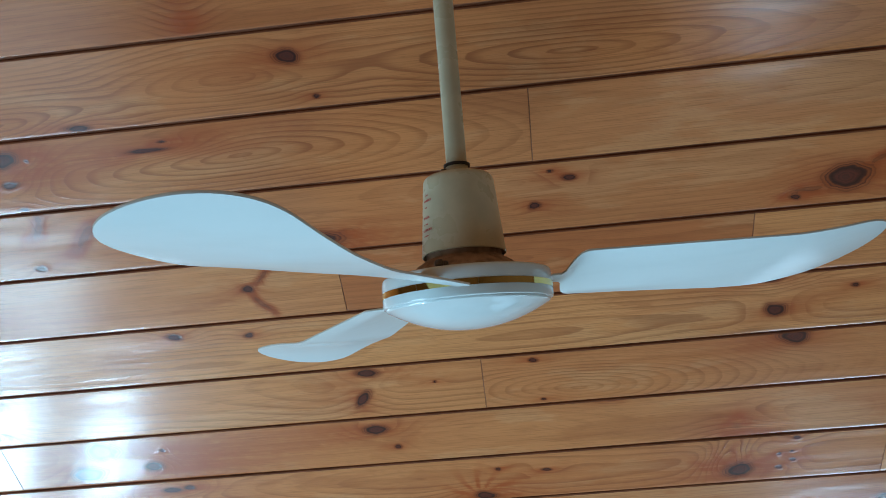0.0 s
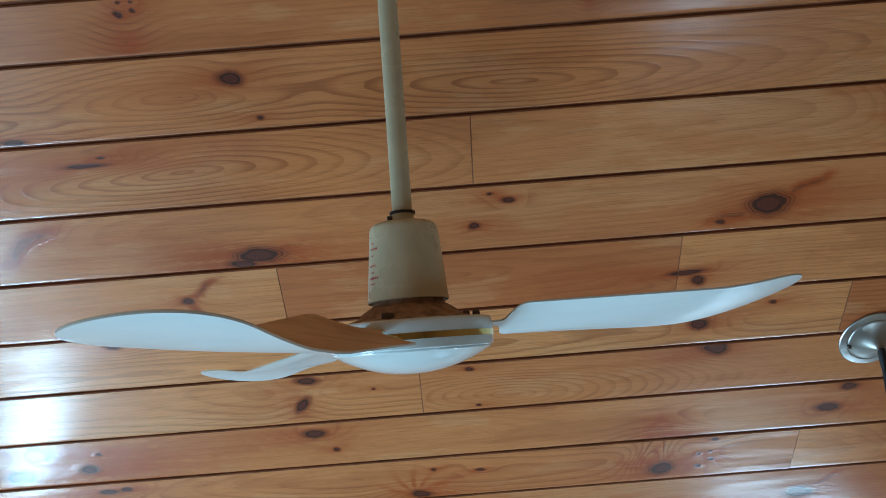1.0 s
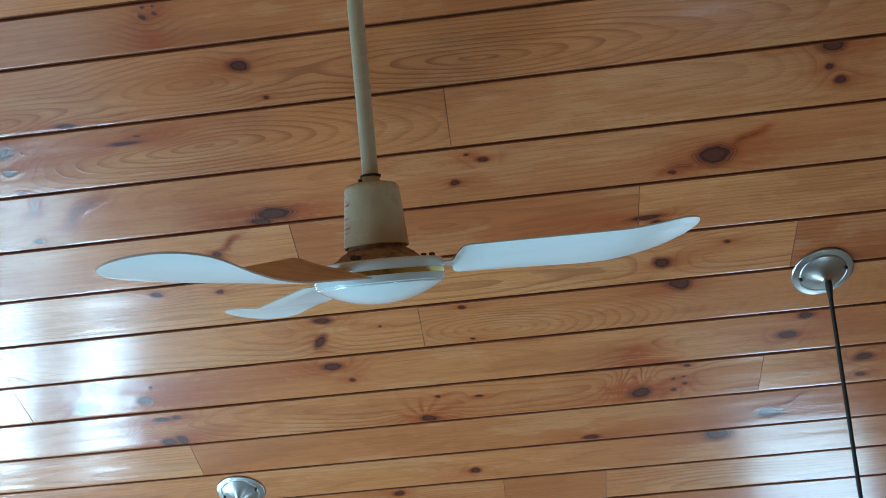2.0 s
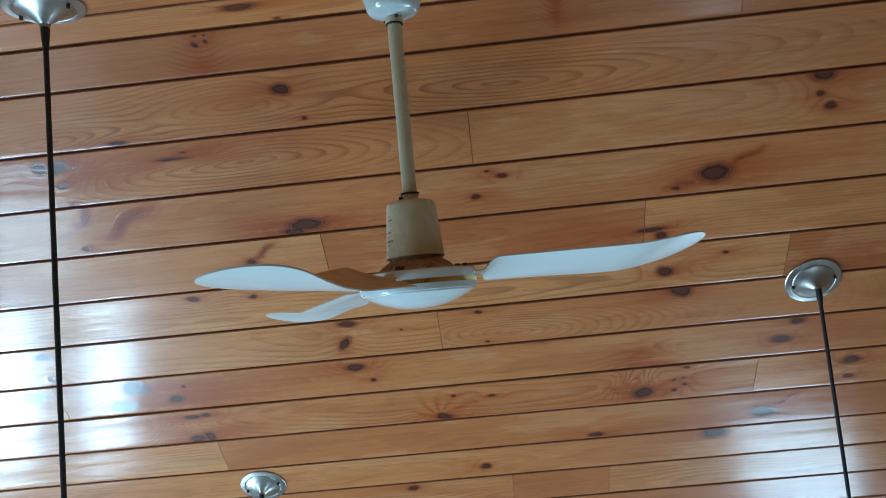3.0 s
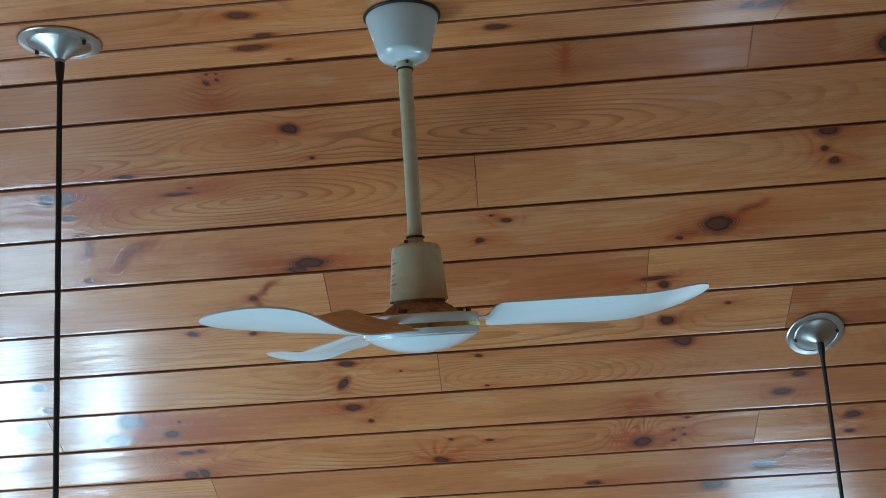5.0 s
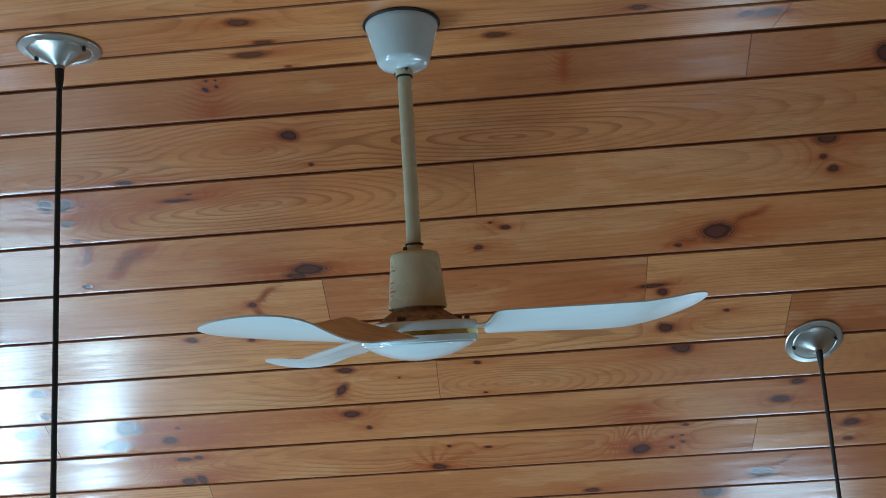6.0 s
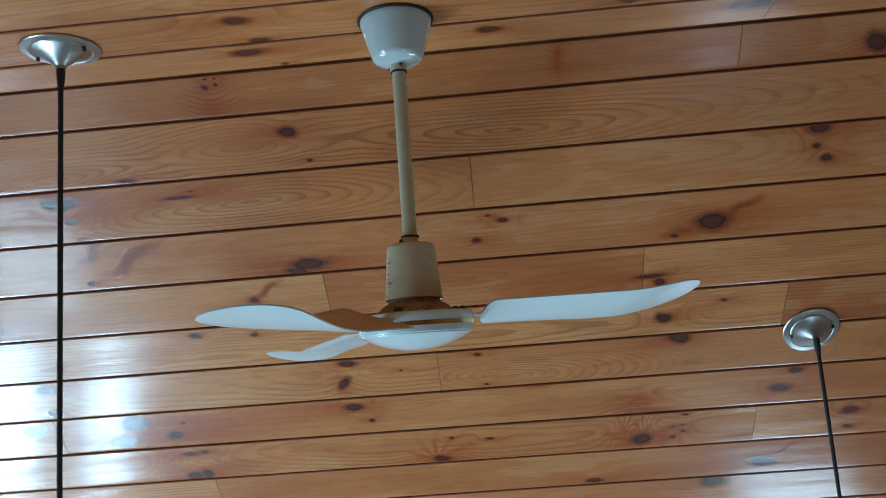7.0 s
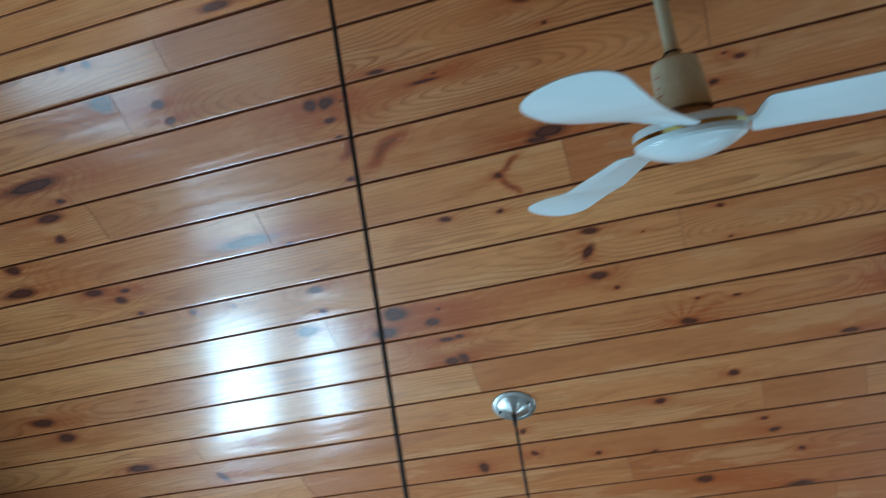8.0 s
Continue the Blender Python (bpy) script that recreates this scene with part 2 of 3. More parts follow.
wall_with_openings("wall_north", "y", NORTH, 0.15, WEST, EAST, 0, TOP + 0.1, NORTH_OPENINGS, WALL, "plain brown timber-boarded wall under the slope")
tagged(part("floor", box(WEST - 0.2, EAST + 0.2, SOUTH - 0.2, NORTH + 0.2, -0.1, 0.0), FLOOR), "grey-brown oak floor far below the ceiling", "floor", kind="structure")
count = 0
for axis, place, openings in (("x", WEST - 0.08, WEST_OPENINGS), ("x", EAST + 0.08, EAST_OPENINGS), ("y", SOUTH - 0.08, SOUTH_OPENINGS), ("y", NORTH + 0.08, NORTH_OPENINGS)):
    for a0, a1, z0, z1 in openings:
        count += 1
        window("window_%d" % count, axis, place, a0, a1, z0, z1, "unseen white painted window with clear glass panes, there for its light")
for a0, a1, z0, z1, watts in ((-0.65, -0.05, 1.0, 2.3, W_NEAR), (0.15, 1.05, 1.55, 2.3, W_GLARE), (0.15, 1.05, 0.3, 0.95, W_GLARE), (-2.6, -1.2, 0.6, 2.2, W_SIDE), (-1.75, -0.65, 2.5, 3.7, W_GABLE)):
    window_light(WEST - 0.03, (a0 + a1) / 2, (z0 + z1) / 2, (1, 0, 0), a1 - a0 - 0.1, z1 - z0 - 0.1, watts)
for (a0, a1, z0, z1), watts in zip(EAST_OPENINGS, (5.0 * W_EAST, 4.5 * W_EAST)):
    window_light(EAST + 0.03, (a0 + a1) / 2, (z0 + z1) / 2, (-1, 0, 0), a1 - a0 - 0.1, z1 - z0 - 0.1, watts)
for a0, a1, z0, z1 in SOUTH_OPENINGS:
    window_light((a0 + a1) / 2, SOUTH - 0.03, (z0 + z1) / 2, (0, 1, 0), a1 - a0 - 0.1, z1 - z0 - 0.1, W_SOUTH)
for a0, a1, z0, z1 in NORTH_OPENINGS:
    window_light((a0 + a1) / 2, NORTH + 0.03, (z0 + z1) / 2, (0, -1, 0), a1 - a0 - 0.1, z1 - z0 - 0.1, W_NORTH * (a1 - a0))


# ---- the boarded ceiling ----
KNOT, BLUSH, SWIRL, RAYS, STREAK, LEANING = range(6)      # what marks a board


class Boards:
    """Gathers many boards of one ceiling into one mesh, with their grain."""

    def __init__(self, seed, gap=0.0018):
        self.rng, self.gap = np.random.default_rng(seed), gap
        self.verts, self.faces, self.dark, self.at, self.count, self.number = [], [], [], {"ring": [], "tone": [], "knot": [], "halo": [], "bold": [], "along": []}, 0, 0

    def board(self, x0, x1, v0, v1, tone, knots, fine, figures=()):
        rng = self.rng
        self.number += 1
        step = 0.0045 if fine else 0.06
        nx = max(2, int((x1 - x0) / step))
        xs = np.concatenate([[x0 + 0.0002, x0 + 0.0002, x0 + 0.0009], np.linspace(x0 + 0.004, x1 - 0.004, nx), [x1 - 0.0009, x1 - 0.0002, x1 - 0.0002]])
        xd = np.zeros(len(xs))
        xd[[0, -1]], xd[[1, -2]] = 0.006, 0.0005
        g0, nv = self.gap, 32 if fine else 5
        a, b = v0 + g0, v1 - g0
        vs = np.concatenate([[a, a + 0.0006, a + 0.0026], np.linspace(a + 0.003, b - 0.004, nv), [b - 0.0018, b - 0.0005, b]])
        vd = np.zeros(len(vs))
        vd[[0, 1, 2]], vd[[-1, -2, -3]] = (0.008, 0.0016, 0.0), (0.008, 0.0022, 0.0005)
        X, V = np.meshgrid(xs, vs, indexing="ij")
        mid, half = (v0 + v1) / 2, (v1 - v0) / 2
        q = (V - mid) / half
        # every board sits a little askew and slightly cupped
        W = rng.uniform(-0.0004, 0.0004) + rng.normal(0, 0.00022) * q + rng.normal(0.00015, 0.00025) * (q * q - 0.5)
        W = W + 0.0003 * np.sin(X * rng.uniform(2, 5) + rng.uniform(0, 6))
        W = W - np.maximum(xd[:, None], vd[None, :])
        # year rings: a shallow trunk axis that drifts along the board
        axis_v = rng.normal(0, 0.05) + 0.012 * np.sin(X * rng.uniform(1.5, 3.5) + rng.uniform(0, 6))
        depth = rng.uniform(-0.03, 0.05) + X * rng.uniform(-0.05, 0.05) + 0.018 * np.sin(X * rng.uniform(2, 4.5) + rng.uniform(0, 6)) + 0.006 * np.sin(X * rng.uniform(7, 13) + rng.uniform(0, 6))
        ring = np.hypot(V - mid - axis_v, depth + 0.02) / rng.uniform(0.007, 0.013)
        bold = rng.uniform(0.14, 0.5)
        if figures:
            # flat-sawn figure: long nested ovals round a few centres
            near = sum(np.exp(-9 * np.hypot((X - fx) / long, V - fv - 0.012 * np.sin(X * 5 + fx)) / 0.05) for fx, fv, long in figures)
            ring, bold = -np.log(near + 1e-250) / 9 * 0.05 / 0.0080, 0.6
            bold = bold * np.clip(1.7 - ring / 9, 0.2, 1.0)
        knot, halo = np.full(X.shape, 4.0), np.zeros(X.shape)
        for kx, kv, ka, kb, *more in knots:
            if kx < x0 - 0.1 or kx > x1 + 0.1:
                continue
            kind = more[0] if more else KNOT
            soft = kind == BLUSH
            lean = more[1] if kind == LEANING else rng.uniform(-0.45, 0.35)
            dx, dv = X - kx, V - kv
            if kind == STREAK:
                # a red-brown streak across the grain: half length, half width, its turn in degrees
                c, t = math.cos(radians(more[1])), math.sin(radians(more[1]))
                along, across = (dx * c + dv * t) / ka, (dv * c - dx * t) / kb
                across = across + 0.35 * np.sin(along * 4 + kx * 50)
                band = np.exp(-np.abs(along) ** 3 - np.abs(across) ** 2.5)
                halo, ring = halo + 1.2 * band, ring + 1.5 * band
                knot = np.where(band > 0.3, np.minimum(knot, 2.3 - 0.9 * band), knot)
                bold = np.maximum(bold, 0.8 * band)
                continue
            if kind == RAYS:
                # dark rays that spread from a knot on the board's edge
                far = np.hypot(dx, dv) / ka
                turn = np.arctan2(-dv, dx + 1e-6)
                rays = np.clip(np.sin(11 * turn + 2.5 * far) * 1.2, 0, 1) * np.exp(-far ** 2) * np.clip(far * 2.2, 0, 1) * (dv < 0.006)
                halo, knot = halo + 0.9 * rays + 0.25 * np.exp(-far ** 2), np.minimum(knot, 4.0 - 2.5 * rays)
                continue
            d = np.hypot((dx + 1.3 * lean * dv) / (ka * 0.80), (dv - 0.5 * lean * dx * kb / ka) / (kb * 0.70))
            around = np.arctan2(dv / kb, dx / ka)
            d = d * (1 + rng.uniform(0.02, 0.07) * np.sin(2 * around + rng.uniform(0, 6)) + rng.uniform(0.02, 0.06) * np.sin(3 * around + rng.uniform(0, 6)) + 0.03 * np.sin(7 * around + rng.uniform(0, 6)))
            tip = rng.choice([0.0, math.pi]) + rng.uniform(-0.5, 0.5)
            d = d * (1.05 - 0.26 * np.maximum(0.0, np.cos(around - tip)) ** 4)
            if kind == SWIRL:
                # a crotch figure: wavy nested rings and little colour
                around = np.exp(-(dx / 0.042) ** 2 - ((dv + 0.4 * dx) / 0.055) ** 2)
                ring, bold = ring + 5.0 * around, np.maximum(bold, np.minimum(1.0, 1.5 * around))
                halo = halo + 0.2 * around
                continue
            if soft:
                d = 1.5 + d
            knot = np.minimum(knot, d)
            # red heartwood streaks that trail off along the grain, mostly to one side
            side = np.where(dx * rng.choice([-1, 1]) > 0, 1.0, 0.45)
            reach = (5.0 if ka > 0.012 else 2.6) * ka * side + 0.010
            if soft:
                reach = 1.3 * ka + 0.002
            halo = halo + (1.5 if soft else 1.0) * np.exp(-np.abs(dx) / reach) * np.exp(-((dv - 0.2 * lean * dx) / (1.1 * kb + (0.0 if soft else 0.28) * np.abs(dx))) ** 2)
            ring = ring + (min(3.6, ka / 0.007) if not soft else 3.2) * np.exp(-((X - kx) / (ka * 2.6 + 0.02)) ** 2 - ((V - kv) / (kb * 1.6 + 0.008)) ** 2)
            # year rings crowd and bend round the knot
            close = np.exp(-(dx / (ka * 2.4 + 0.012)) ** 2 - (dv / (kb * 1.9 + 0.008)) ** 2)
            bold = np.maximum(bold, (0.95 if soft else 0.75) * close)
        n, m = X.shape
        self.verts.append(np.stack([X, V, W], -1).reshape(-1, 3))
        i = np.arange(n * m).reshape(n, m) + self.count
        self.faces.append(np.stack([i[:-1, :-1], i[1:, :-1], i[1:, 1:], i[:-1, 1:]], -1).reshape(-1, 4))
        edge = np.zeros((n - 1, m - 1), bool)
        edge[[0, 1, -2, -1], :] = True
        edge[:, [0, 1, -2, -1]] = True          # tongue and chamfer, dark to paint in the joint's shade
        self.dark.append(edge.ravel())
        self.count += n * m
        self.at["ring"].append(ring.ravel())
        self.at["knot"].append(knot.ravel())
        self.at["halo"].append(np.minimum(halo, 0.9).ravel())
        self.at["bold"].append(np.broadcast_to(bold, X.shape).ravel())
        self.at["tone"].append(np.full(n * m, tone))
        self.at["along"].append(np.stack([X + self.number * 1.37, V, np.full(X.shape, self.number * 3.1)], -1).reshape(-1, 3))

    def row(self, v0, v1, joints=(), tones=(0.5,), knots=(), fine=True, figures=()):
        cuts = [WEST, *joints, EAST]
        for k, (x0, x1) in enumerate(zip(cuts, cuts[1:])):
            tone = tones[k] if k < len(tones) else self.rng.uniform(0.3, 0.65)
            self.board(x0, x1, v0, v1, tone, knots, fine, [f for f in figures if x0 < f[0] < x1])

    def build(self, name, m, label):
        verts, faces = np.concatenate(self.verts), np.concatenate(self.faces)
        me = bpy.data.meshes.new(name)
        me.vertices.add(len(verts))
        me.vertices.foreach_set("co", verts.ravel().astype(np.float32))
        me.loops.add(faces.size)
        me.loops.foreach_set("vertex_index", faces.ravel().astype(np.int32))
        me.polygons.add(len(faces))
        me.polygons.foreach_set("loop_start", np.arange(0, faces.size, 4, dtype=np.int32))
        me.update(calc_edges=True)
        for key, kind in (("ring", "FLOAT"), ("tone", "FLOAT"), ("knot", "FLOAT"), ("halo", "FLOAT"), ("bold", "FLOAT"), ("along", "FLOAT_VECTOR")):
            data = np.concatenate(self.at[key]).astype(np.float32)
            me.attributes.new(key, kind, "POINT").data.foreach_set("vector" if kind == "FLOAT_VECTOR" else "value", data.ravel())
        me.polygons.foreach_set("use_smooth", [True] * len(faces))
        me.set_sharp_from_angle(angle=radians(28))
        me.materials.append(PINE)
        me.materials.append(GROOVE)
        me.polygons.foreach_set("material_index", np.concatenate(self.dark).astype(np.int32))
        ob = new(name, me)
        ob.matrix_world = m
        return tagged(ob, label, "ceiling", kind="structure")


def seam(k):
    return FIRST + (k - 1) * PITCH - 0.0035 * max(0, k - 10) if k > 0 else -0.0005


# x runs east, v down the slope, w into the room
C, S = math.cos(SLOPE), math.sin(SLOPE)
SLOPE_FRAME = Matrix(((1, 0, 0, 0), (0, C, -S, 0), (0, -S, -C, TOP), (0, 0, 0, 1)))
FLAT_FRAME = Matrix(((1, 0, 0, 0), (0, -1, 0, 0), (0, 0, -1, TOP), (0, 0, 0, 1)))

slope = Boards(11)


def slope_row(k, joints=(), tones=(0.5,), knots=(), figures=()):
    slope.row(seam(k), seam(k + 1), joints, tones, knots, True, figures)


# Tones also carry the fall of light: west boards paler, low rows darker.
slope_row(0, (-1.067, 0.636), (0.35, 0.68, 0.7), ((-1.314, 0.007, 0.007, 0.012), (-1.249, 0.015, 0.01, 0.011), (-0.389, 0.026, 0.006, 0.007), (-0.388, 0.068, 0.019, 0.022, BLUSH), (-0.384, 0.009, 0.004, 0.003), (-0.366, 0.022, 0.004, 0.005), (-0.365, 0.009, 0.003, 0.003), (0.292, 0.035, 0.006, 0.031, BLUSH), (0.89, 0.062, 0.02, 0.027),))
slope_row(1, (-1.238,), (0.2, 0.5), ((-1.267, 0.116, 0.027, 0.027), (-1.139, 0.154, 0.017, 0.013), (-1.128, 0.2, 0.013, 0.011), (-0.604, 0.215, 0.018, 0.007), (-0.248, 0.136, 0.017, 0.015), (-0.217, 0.204, 0.006, 0.005),), ((-0.74, 0.185, 6.0), (-0.33, 0.17, 5.0), (0.18, 0.165, 8.0)))
slope_row(2, (0.11,), (0.42, 0.5), ((-1.578, 0.275, 0.073, 0.021), (-1.535, 0.336, 0.013, 0.009), (-0.784, 0.254, 0.016, 0.018), (-0.757, 0.302, 0.014, 0.008), (-0.749, 0.257, 0.018, 0.018), (-0.749, 0.349, 0.009, 0.004), (-0.711, 0.261, 0.004, 0.004), (-0.514, 0.265, 0.033, 0.005), (-0.48, 0.252, 0.008, 0.003), (0.812, 0.275, 0.008, 0.008), (0.816, 0.234, 0.02, 0.016), (0.837, 0.304, 0.012, 0.01),), ((-0.36, 0.3, 6.0),))
slope_row(3, (-1.476,), (0.2, 0.5), ((-1.609, 0.445, 0.015, 0.014), (-1.604, 0.377, 0.033, 0.016), (-0.766, 0.469, 0.009, 0.008), (-0.296, 0.481, 0.026, 0.01), (-0.272, 0.464, 0.038, 0.019), (-0.232, 0.455, 0.040, 0.005, STREAK, -17), (0.107, 0.438, 0.01, 0.008), (0.136, 0.376, 0.006, 0.004), (0.169, 0.391, 0.011, 0.007), (0.54, 0.47, 0.008, 0.006), (0.616, 0.44, 0.034, 0.028), (-0.655, 0.408, 0.075, 0.017, STREAK, 147), (-0.742, 0.385, 0.045, 0.014, STREAK, 130), (0.56, 0.457, 0.045, 0.010, STREAK, 168), (0.678, 0.408, 0.050, 0.010, STREAK, -30),))
slope_row(4, (-1.048, -0.244, 0.475), (0.12, 0.2, 0.8, 0.3), ((-1.838, 0.589, 0.046, 0.019), (-1.81, 0.509, 0.021, 0.018), (-1.107, 0.582, 0.069, 0.021), (-1.004, 0.618, 0.012, 0.007), (-0.412, 0.552, 0.010, 0.009), (-0.383, 0.529, 0.040, 0.008, STREAK, -36), (-0.394, 0.585, 0.042, 0.009, STREAK, 56), (0.486, 0.577, 0.035, 0.007), (0.513, 0.596, 0.012, 0.015),))
slope_row(5, (0.807,), (0.15, 0.95), ((-1.632, 0.64, 0.026, 0.015), (-1.567, 0.683, 0.016, 0.015), (-1.534, 0.743, 0.01, 0.008), (-1.533, 0.654, 0.014, 0.009), (-0.576, 0.646, 0.013, 0.01), (-0.436, 0.656, 0.008, 0.008), (0.511, 0.634, 0.022, 0.009), (0.527, 0.704, 0.018, 0.019), (0.665, 0.663, 0.007, 0.006),))
slope_row(6, (-0.013,), (0.28, 0.5), ((-1.379, 0.776, 0.008, 0.012), (-1.254, 0.782, 0.005, 0.01), (-1.009, 0.863, 0.011, 0.011), (-0.998, 0.784, 0.023, 0.013), (-0.254, 0.838, 0.012, 0.034, LEANING, 0.5), (-0.236, 0.772, 0.019, 0.012), (-0.106, 0.807, 0.004, 0.004), (0.084, 0.773, 0.008, 0.007), (0.101, 0.875, 0.006, 0.004), (0.572, 0.77, 0.025, 0.021),), ((0.17, 0.842, 4.0),))
slope_row(7, (-1.023,), (0.1, 0.45), ((-1.088, 0.926, 0.028, 0.025), (-0.869, 0.988, 0.035, 0.026), (-0.818, 0.923, 0.032, 0.03), (-0.719, 0.976, 0.021, 0.016), (-0.689, 0.933, 0.006, 0.006), (-0.238, 0.922, 0.024, 0.015), (-0.203, 0.974, 0.007, 0.008), (0.232, 0.891, 0.01, 0.005), (0.544, 1.021, 0.026, 0.01, BLUSH), (0.833, 0.963, 0.023, 0.016), (0.861, 0.905, 0.017, 0.012), (0.48, 0.99, 0.035, 0.04, BLUSH),))
slope_row(8, (0.783,), (0.45, 0.12), ((-2.124, 1.106, 0.038, 0.023), (-0.713, 1.138, 0.022, 0.018), (-0.705, 1.051, 0.022, 0.009), (-0.674, 1.135, 0.013, 0.022), (-0.663, 1.047, 0.013, 0.009), (-0.039, 1.138, 0.022, 0.014), (-0.045, 1.138, 0.070, 0.06, RAYS), (-0.004, 1.062, 0.006, 0.006), (0.097, 1.074, 0.01, 0.006), (0.496, 1.116, 0.026, 0.024), (0.572, 1.078, 0.005, 0.006), (0.575, 1.117, 0.007, 0.007), (0.596, 1.073, 0.005, 0.004), (0.601, 1.098, 0.006, 0.006), (0.603, 1.035, 0.008, 0.006), (1.024, 1.061, 0.022, 0.016), (1.024, 1.122, 0.013, 0.01), (0.470, 1.072, 0.03, 0.035, SWIRL), (0.485, 1.125, 0.075, 0.06, RAYS), (-0.765, 1.117, 0.03, 0.03, SWIRL),))
slope_row(9, (-0.665,), (0.25, 0.68), ((-2.086, 1.189, 0.032, 0.024), (0.369, 1.271, 0.022, 0.01), (0.817, 1.236, 0.034, 0.022), (0.872, 1.198, 0.042, 0.008, STREAK, -36),))
slope_row(10, (-1.679,), (0.1, 0.45), ((-1.931, 1.392, 0.039, 0.023), (-1.471, 1.324, 0.016, 0.04, BLUSH), (0.06, 1.369, 0.014, 0.014), (0.692, 1.302, 0.034, 0.033),))
slope_row(11, (0.13, 0.409), (0.62, 0.75, 0.5), ((-1.655, 1.499, 0.013, 0.035), (-0.592, 1.49, 0.009, 0.013), (-0.158, 1.442, 0.014, 0.015),))
slope_row(12, (-1.384,), (0.35, 0.8), ((-0.757, 1.637, 0.015, 0.029), (-0.581, 1.6, 0.011, 0.014), (-0.382, 1.641, 0.009, 0.011), (-0.21, 1.672, 0.009, 0.011), (0.123, 1.583, 0.009, 0.01), (0.148, 1.641, 0.015, 0.013),))
slope_row(13, (-0.3,), (0.7, 0.95), ((0.224, 1.747, 0.01, 0.011),))
slope_row(14, (0.9,), (0.9, 0.8), ((-0.075, 1.842, 0.026, 0.021), (0.212, 1.938, 0.041, 0.036),))
slope_row(15, (0.313,), (0.9, 0.85), ())
for k in range(16, 28):
    slope.row(seam(k), seam(k + 1), (-0.9 + 0.37 * (k % 5),), (), (), fine=False)
slope.build("sloped_ceiling", SLOPE_FRAME, "honey varnished knotty pine board ceiling, sloping down")

flat = Boards(23, 0.0034)
# The first row's pale tone paints in a sheen of light.
flat.row(0.004, 0.117, (0.669,), (0.18, 0.12), ((-0.876, 0.053, 0.032, 0.022), (-0.275, 0.081, 0.029, 0.018), (-0.219, 0.017, 0.006, 0.007), (0.162, 0.081, 0.019, 0.016), (0.6, 0.082, 0.015, 0.016), (0.642, 0.08, 0.025, 0.019),))
flat.row(0.117, 0.250, (-0.9, 1.1), (0.42, 0.4, 0.5), ((-0.377, 0.117, 0.018, 0.008), (-0.239, 0.128, 0.017, 0.012), (-0.258, 0.21, 0.02, 0.018), (0.406, 0.143, 0.015, 0.012),))
flat.row(0.250, 0.383, (0.4,), (0.5, 0.45), ())
flat.row(0.383, 0.516, (-0.4,), (0.5, 0.4))
for k in range(4, 32):
    flat.row(0.117 + (k - 1) * PITCH, 0.117 + k * PITCH, (-1.1 + 0.53 * (k % 5),), (), (), fine=False)
flat.build("ceiling", FLAT_FRAME, "honey varnished knotty pine board ceiling, level strip")

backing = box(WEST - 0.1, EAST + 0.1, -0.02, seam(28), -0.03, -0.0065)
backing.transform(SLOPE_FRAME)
tagged(part("ceiling_backing", backing, GROOVE), "backing sheet, coloured dark reddish for the shade in the ceiling joints", "ceiling", kind="structure")
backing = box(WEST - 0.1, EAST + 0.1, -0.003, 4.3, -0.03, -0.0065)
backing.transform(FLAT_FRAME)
tagged(part("ceiling_backing", backing, GROOVE), "backing sheet, coloured dark reddish for the shade in the ceiling joints", "ceiling", kind="structure")


# ---- ceiling fan ----
FAN = Vector((0.006, -0.155, TOP))
FAN_TURN = 9.0
SAG = pose(0, 0, -0.500, 2.2, 0, 0) @ pose(0, 0, 0.500)      # the rotor hangs a little askew on its mount


